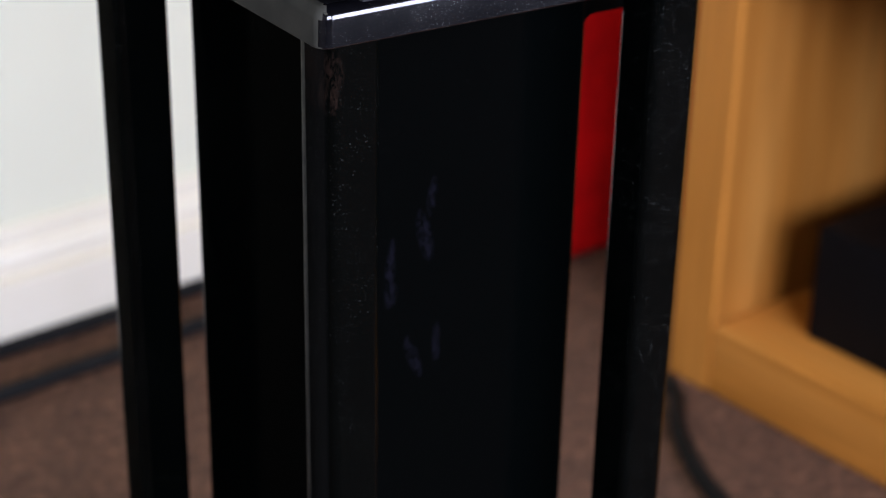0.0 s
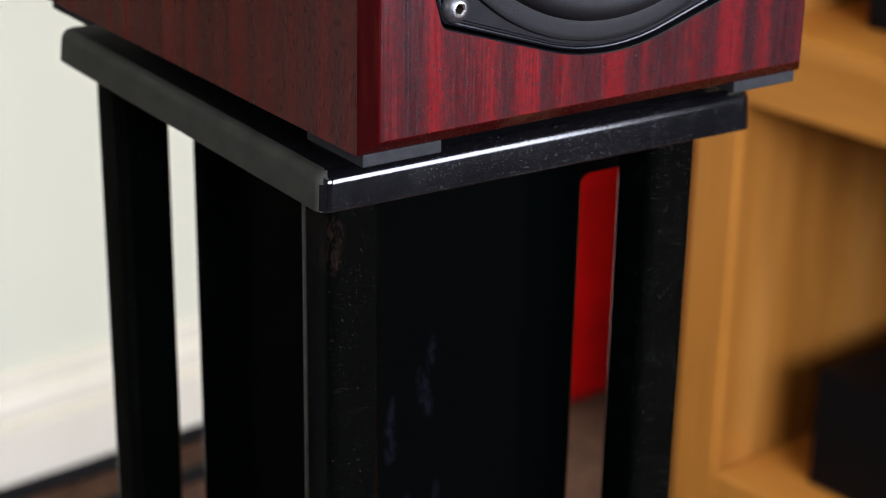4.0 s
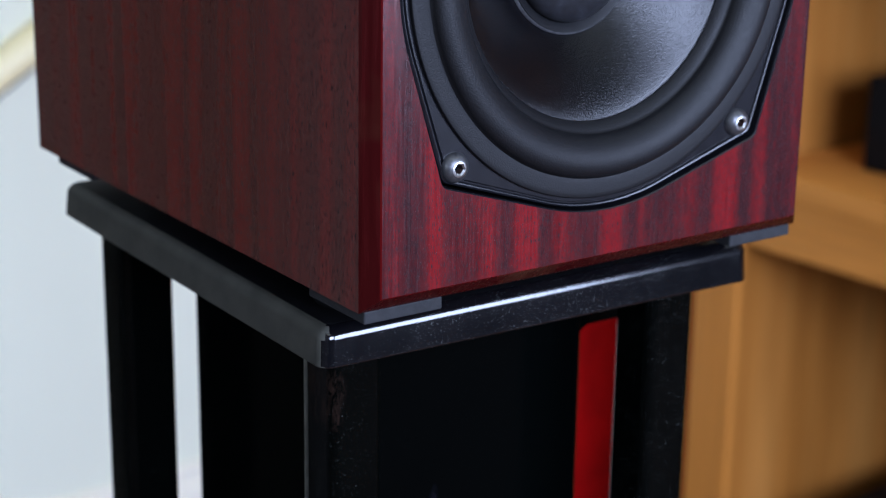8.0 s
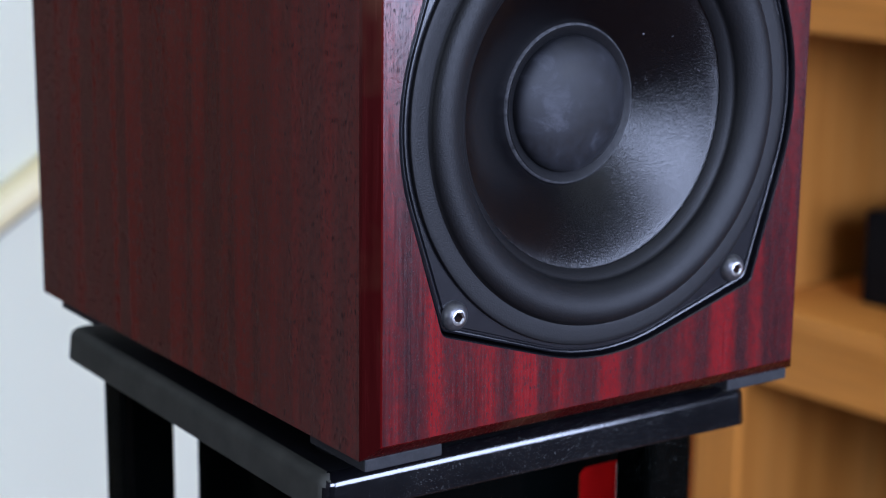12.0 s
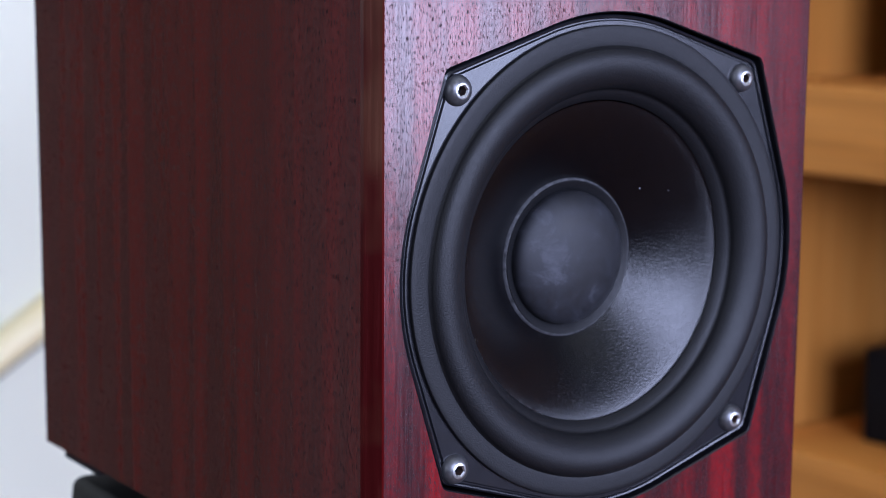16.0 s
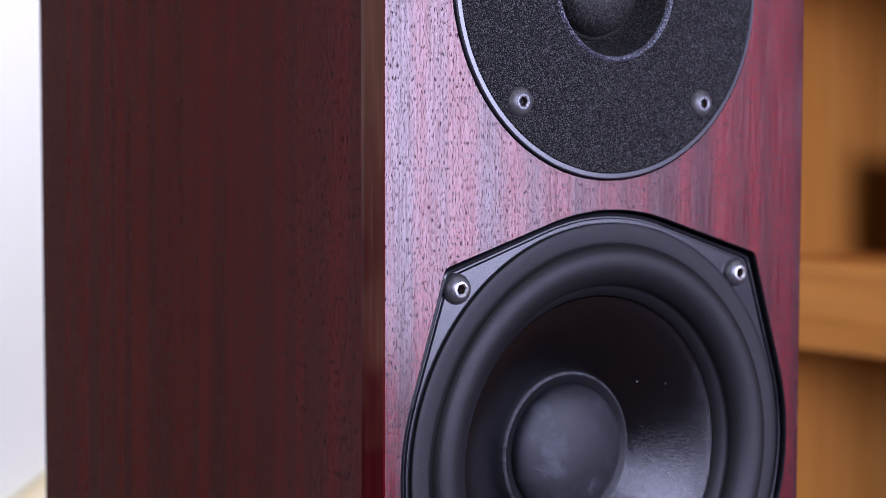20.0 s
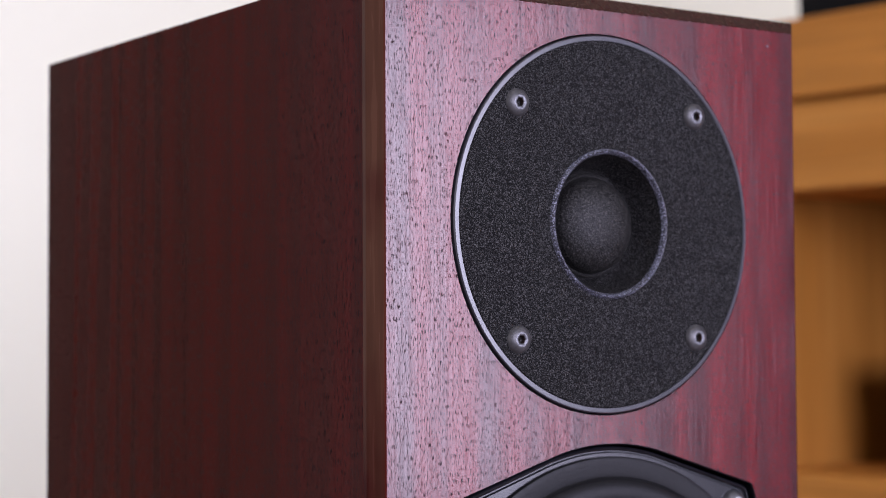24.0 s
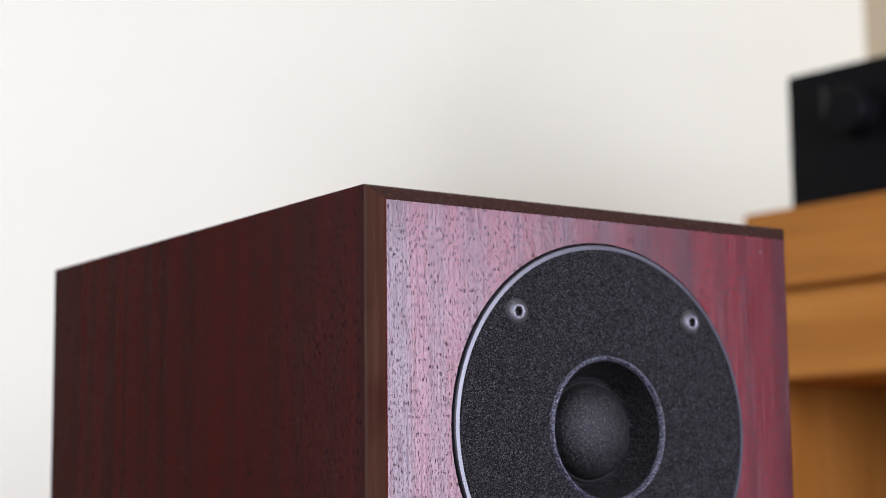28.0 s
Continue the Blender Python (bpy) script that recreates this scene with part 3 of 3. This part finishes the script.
# flecks of dust and paint
for name, x, y, z, r in (("fleck", 0.1397, -0.0001, 0.2690, 0.0004), ("fleck", 0.0958, 0.0098, 0.1038, 0.00025), ("fleck", 0.1054, 0.0085, 0.1027, 0.00018)):
    f = part(name, lathe([(r, 0.0002), (r * 0.8, -r * 0.4), (0, -r * 0.6)], 8), DUST, speaker, "tiny pale fleck")
    f.location = (x, y, z)

# feet: a thin grey pad and a round rubber foot at each corner
GAP = 0.0103
PX0, PX1, PY0, PY1 = 0.0010, 0.1554, 0.0232, 0.1925


def lean(y):
    """How far the plate of the stand, slightly out of level, rises towards the rear."""
    return 0.0112 * (y - PY0)


for x, y in ((0.0147, 0.0190), (0.1418, 0.0190), (0.0147, 0.185), (0.1418, 0.185)):
    pad = part("pad", cube(x - 0.0125, x + 0.0118, y - 0.0140, y + 0.0140, -0.0038, -0.0002, bevel=0.0005), PAD, speaker, "thin grey rubber pad")
    fy = y + 0.0215 if y < 0.1 else y - 0.012
    fx = (x + 0.004 if y < 0.1 else x + 0.020) if x < 0.08 else x - 0.004
    base = lean(fy) - GAP + 0.0001
    f = [(0.0, -0.0036), (0.0105, -0.0036), (0.0105, -0.0052), (0.0096, base * 0.84), (0.0086, base), (0.0, base)]
    bm = bmesh.new()
    n = 40
    rings = []
    for r, z in f:
        rings.append([bm.verts.new((fx + r * math.cos(a), fy + r * math.sin(a), z)) for a in (2 * math.pi * i / n for i in range(n))] if r else [bm.verts.new((fx, fy, z))])
    for a, b in zip(rings, rings[1:]):
        for i in range(n):
            j = (i + 1) % n
            if len(a) == 1:
                bm.faces.new((a[0], b[i], b[j]))
            elif len(b) == 1:
                bm.faces.new((a[i], b[0], a[j]))
            else:
                bm.faces.new((a[i], b[i], b[j], a[j]))
    part("foot", bm, RUBBER, pad, "round black rubber foot", smooth=40)

# made-up filler that darkens the gap between cabinet and plate
part("gap_block", cube(0.034, 0.124, 0.046, 0.165, -0.0086, -0.0002, bevel=0.001), RUBBER, speaker, "black block, added to keep the gap dark")

# ---- the stand ----
stand = thing("speaker_stand", "gloss black steel loudspeaker stand with a dusty top plate", "speaker stand", pose(0, 0, 0))
TOP, LIP = Z0 - GAP, Z0 - 0.0215


def plate_mesh():
    """A shallow tray turned over: sloping sides and a soft upper edge."""
    bm = cube(PX0, PX1, PY0, PY1, LIP, TOP)
    for v in bm.verts:
        if v.co.z < (LIP + TOP) / 2:
            v.co += Vector((-0.0010 if v.co.x < 0.05 else 0.0004, -0.0012 if v.co.y < 0.1 else 0.0004, 0))
    up = [e for e in bm.edges if abs(e.verts[0].co.z - e.verts[1].co.z) > 0.005]
    bmesh.ops.bevel(bm, geom=up, offset=0.0042, segments=6, affect="EDGES", profile=0.5)
    rim = [e for e in bm.edges if all(v.co.z > TOP - 0.0005 for v in e.verts)]
    bmesh.ops.bevel(bm, geom=rim, offset=0.0036, segments=8, affect="EDGES", profile=0.5, clamp_overlap=True)
    low = [e for e in bm.edges if all(v.co.z < LIP + 0.0004 for v in e.verts)]
    bmesh.ops.bevel(bm, geom=low, offset=0.0006, segments=2, affect="EDGES", profile=0.5, clamp_overlap=True)
    for v in bm.verts:
        low = min(1.0, max(0.0, (TOP - v.co.z) / (TOP - LIP)))
        v.co.z += lean(v.co.y) - 0.0125 * (v.co.x - PX0) * low
    bm.normal_update()
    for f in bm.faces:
        # left-facing faces take the grey painted for side light
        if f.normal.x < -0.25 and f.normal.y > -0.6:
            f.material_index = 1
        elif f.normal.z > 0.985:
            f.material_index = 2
    return bm


part("top_plate", plate_mesh(), [PLATE, SIDE_LIT, MATT], stand, "dusty gloss black top plate with a rounded lip", smooth=50)


def post_mesh(x0, x1, y0, y1, greyed):
    """A square tube with rounded edges; the last argument is how wide a strip of its outer face is grey."""
    bm = cube(x0, x1, y0, y1, 0.012, LIP + 0.0050, bevel=0.0035, seg=4)
    if greyed:
        bmesh.ops.bisect_plane(bm, geom=bm.verts[:] + bm.edges[:] + bm.faces[:], plane_co=(0, y1 - greyed, 0), plane_no=(0, 1, 0))
        bm.normal_update()
        for f in bm.faces:
            if f.normal.x < -0.6 and f.calc_center_median().y > y1 - greyed:
                f.material_index = 1
    return bm


part("post", post_mesh(0.0084, 0.0258, 0.0312, 0.0490, 0.0046), [RUSTY, GREY_STEEL], stand, "square steel post with rust pits and a grey edge", smooth=50)
for x0, x1, y0, y1 in ((0.1247, 0.1430, 0.0325, 0.0508), (0.0098, 0.0293, 0.1680, 0.1860), (0.1247, 0.1430, 0.1680, 0.1860)):
    part("post", post_mesh(x0, x1, y0, y1, 0), STAND, stand, "square steel post with rounded edges", smooth=50)
part("weld_bead", cube(0.0150, 0.0205, 0.0304, 0.0325, LIP - 0.0012, LIP + 0.0003, bevel=0.0005), GREY_STEEL, stand, "small bright weld under the plate", smooth=40)
part("column", cube(0.035, 0.1255, 0.066, 0.166, 0.012, LIP + 0.0040, bevel=0.0025, seg=3), COLUMN, stand, "black painted square steel column", smooth=50)
part("base_plate", cube(-0.035, 0.19, 0.0, 0.225, 0.0, 0.012, bevel=0.002), STAND, stand, "flat black steel base plate", smooth=50)


def bracket(x0, x1, y0, y1, z0, z1, r):
    """A flat cross-tie with a hollow fillet down the column."""
    bm = bmesh.new()
    pts = [(x1, z1), (x0 - 0.002, z1), (x0 - 0.002, z0 - r)]
    pts += [(x0 + r - r * math.cos(q), z0 - r + r * math.sin(q)) for q in (math.pi / 2 * k / 6 for k in range(7))] + [(x1, z0)]
    a, b = ([bm.verts.new((x, y, z)) for x, z in pts] for y in (y0, y1))
    bm.faces.new(a), bm.faces.new(b)
    for i in range(len(pts)):
        j = (i + 1) % len(pts)
        bm.faces.new((a[i], b[i], b[j], a[j]))
    return bm


part("bracket", bracket(0.1245, 0.146, 0.067, 0.076, Z0 - 0.0462, LIP + 0.003, 0.004), COLUMN, stand, "short cross-tie below the top plate")

# ---- the wooden rack, in the room's own axes ----
rack = thing("wooden_rack", "honey pine rack with thick shelves and a double top board", "rack", ROOM)
Q0, Q1, PB = -0.40, 0.553, CASE + 0.34
def board(name, *a, mat=PINE_Y, label=""):
    return part(name, cube(*a, bevel=0.0015 if name == "lipping" else 0.003), mat, rack, label, smooth=40)


board("side_panel", CASE + 0.0052, PB, 0.511, Q1 - 0.001, 0.0005, Z0 + 0.2845, mat=PINE_SHADED, label="pine upright, rack shade put into its colour")
board("lipping", CASE, CASE + 0.005, 0.510, Q1, 0.0005, Z0 + 0.2845, mat=PINE_Z)
board("side_panel", CASE, PB, Q0, Q0 + 0.043, 0.0005, Z0 + 0.281, mat=PINE_Z)
for a, b in ((-0.6115, -0.551), (-0.243, -0.183), (0.018, 0.081)):
    board("shelf", CASE + 0.001, PB - 0.01, Q0 + 0.0432, 0.5098, Z0 + a, Z0 + b)
board("back_panel", CASE + 0.25, CASE + 0.265, Q0 + 0.0434, 0.5096, Z0 - 0.5560, Z0 + 0.290, mat=HARDBOARD, label="tan hardboard back, darkened for inner shade")
board("top_board", CASE, PB, Q0 - 0.01, 0.512, Z0 + 0.2812, Z0 + 0.3435)
board("top_board", CASE, PB, Q0 - 0.01, 0.512, Z0 + 0.3475, Z0 + 0.405)
board("batten", CASE + 0.012, PB - 0.012, Q0, 0.505, Z0 + 0.3430, Z0 + 0.3480)

# ---- things on and beside the rack ----
amp = thing("amplifier", "matt black amplifier with round knob on the pine rack", "amplifier", ROOM @ pose(CASE + 0.028, 0.486, Z0 + 0.405))
part("casing", cube(0.006, 0.21, -0.24, 0, 0.004, 0.102, bevel=0.002), MATT, amp, smooth=40)
part("front_panel", cube(0, 0.0065, -0.242, 0.002, 0.002, 0.104, bevel=0.0015), MATT, amp, smooth=40)
for q in (-0.03, -0.21):
    for p in (0.03, 0.18):
        part("foot", cube(p - 0.012, p + 0.012, q - 0.012, q + 0.012, -0.0002, 0.0045, bevel=0.001), RUBBER, amp)


def knob_mesh(r, long):
    bm = lathe([(0, -long), (r * 0.9, -long), (r, -long + 0.002), (r, -0.004), (r * 1.06, -0.002), (r * 1.06, 0.0)], 40)
    bmesh.ops.rotate(bm, verts=bm.verts, matrix=Matrix.Rotation(radians(-90), 3, "Z"))
    return bm


k = part("knob", knob_mesh(0.017, 0.018), MATT, amp, "round black volume knob", smooth=40)
k.location = (0.0, -0.062, 0.066)
k = part("lamp_window", cube(-0.0012, 0.0, -0.036, -0.030, 0.068, 0.090, bevel=0.0004), BASKET, amp, "dim smoked indicator strip")


def black_box(name, label, category, p, q, z, deep, wide, high):
    ob = thing(name, label, category, ROOM @ pose(p, q, z))
    part("casing", cube(0.002, deep, -wide, 0, 0.0, high, bevel=0.002), MATT, ob, smooth=40)
    part("front_panel", cube(0, 0.0022, -wide + 0.003, -0.003, 0.003, high - 0.003, bevel=0.001), MATT, ob, smooth=40)
    return ob


black_box("subwoofer", "low black box on the bottom board of the rack", "subwoofer", CASE + 0.045, 0.452, Z0 - 0.551, 0.20, 0.34, 0.098)
black_box("black_box", "small black hi-fi box on the rack's shelf", "hi-fi unit", CASE + 0.060, 0.452, Z0 - 0.183, 0.18, 0.30, 0.070)
black_box("black_box", "black hi-fi box on the rack's upper shelf", "hi-fi unit", CASE + 0.075, 0.440, Z0 + 0.081, 0.16, 0.30, 0.085)

case = thing("red_case", "upright red cloth-covered case standing on the carpet by the wall", "case", ROOM @ pose(0.79, 0.745, 0))
part("body", cube(0, 0.24, 0, 0.14, 0.0, 0.417, bevel=0.02, seg=4), RED, case, smooth=60)


# ---- loose lines along the floor and wall ----
def floor_cable(points, label):
    pts = []
    for i in range(len(points) - 1):
        p0, p1, p2, p3 = (Vector(points[max(0, min(len(points) - 1, i + o))]) for o in (-1, 0, 1, 2))
        for s in range(8):
            u = s / 8
            pts.append(0.5 * ((2 * p1) + (p2 - p0) * u + (2 * p0 - 5 * p1 + 4 * p2 - p3) * u * u + (3 * p1 - p0 - 3 * p2 + p3) * u ** 3))
    pts.append(Vector(points[-1]))
    ob = link_mesh("cable", tube(pts, 0.0070, 12), CABLE, smooth=60)
    ob.matrix_world = ROOM
    return tagged(ob, label, "cable", "cables on the carpet")


floor_cable([(-0.6, 0.835, 0.0070), (0.1, 0.842, 0.0070), (0.38, 0.845, 0.0070), (0.60, 0.848, 0.0070), (0.76, 0.82, 0.0070)], "black cable lying on the carpet along the skirting")
floor_cable([(-0.6, 0.909, 0.0070), (0.2, 0.909, 0.0070), (0.5, 0.909, 0.0070), (1.2, 0.909, 0.0070)], "black line along the foot of the skirting")
floor_cable([(0.725, 0.60, 0.0070), (0.715, 0.525, 0.0070), (0.668, 0.47, 0.0070), (0.628, 0.40, 0.0070), (0.60, 0.30, 0.0070)], "black cable curving over the carpet beside the rack")
pole = link_mesh("cable_trunking", tube([(-0.46, WALL_N - 0.0060, 0.016), (0.10, WALL_N - 0.0060, Z0 - 0.2860), (0.355, WALL_N - 0.0060, Z0 - 0.1345), (0.66, WALL_N - 0.0060, Z0 + 0.0467)], 0.0142, 32), POLE, smooth=60)
pole.matrix_world = ROOM
tagged(pole, "cream half-round plastic trunking rising across the white wall", "cable trunking")
# thin dark tube put in as the trunking's shade on the wall
wire = link_mesh("wire", tube([(x + 0.0080, WALL_N - 0.0042, z - 0.0134) for x, z in ((-0.40, 0.052), (0.10, Z0 - 0.2860), (0.355, Z0 - 0.1345), (0.66, Z0 + 0.0467))], 0.0030, 12), TUBE_SHADE, smooth=60)
wire.matrix_world = ROOM
tagged(wire, "dark brown line standing in for the shade under the trunking", "wire")
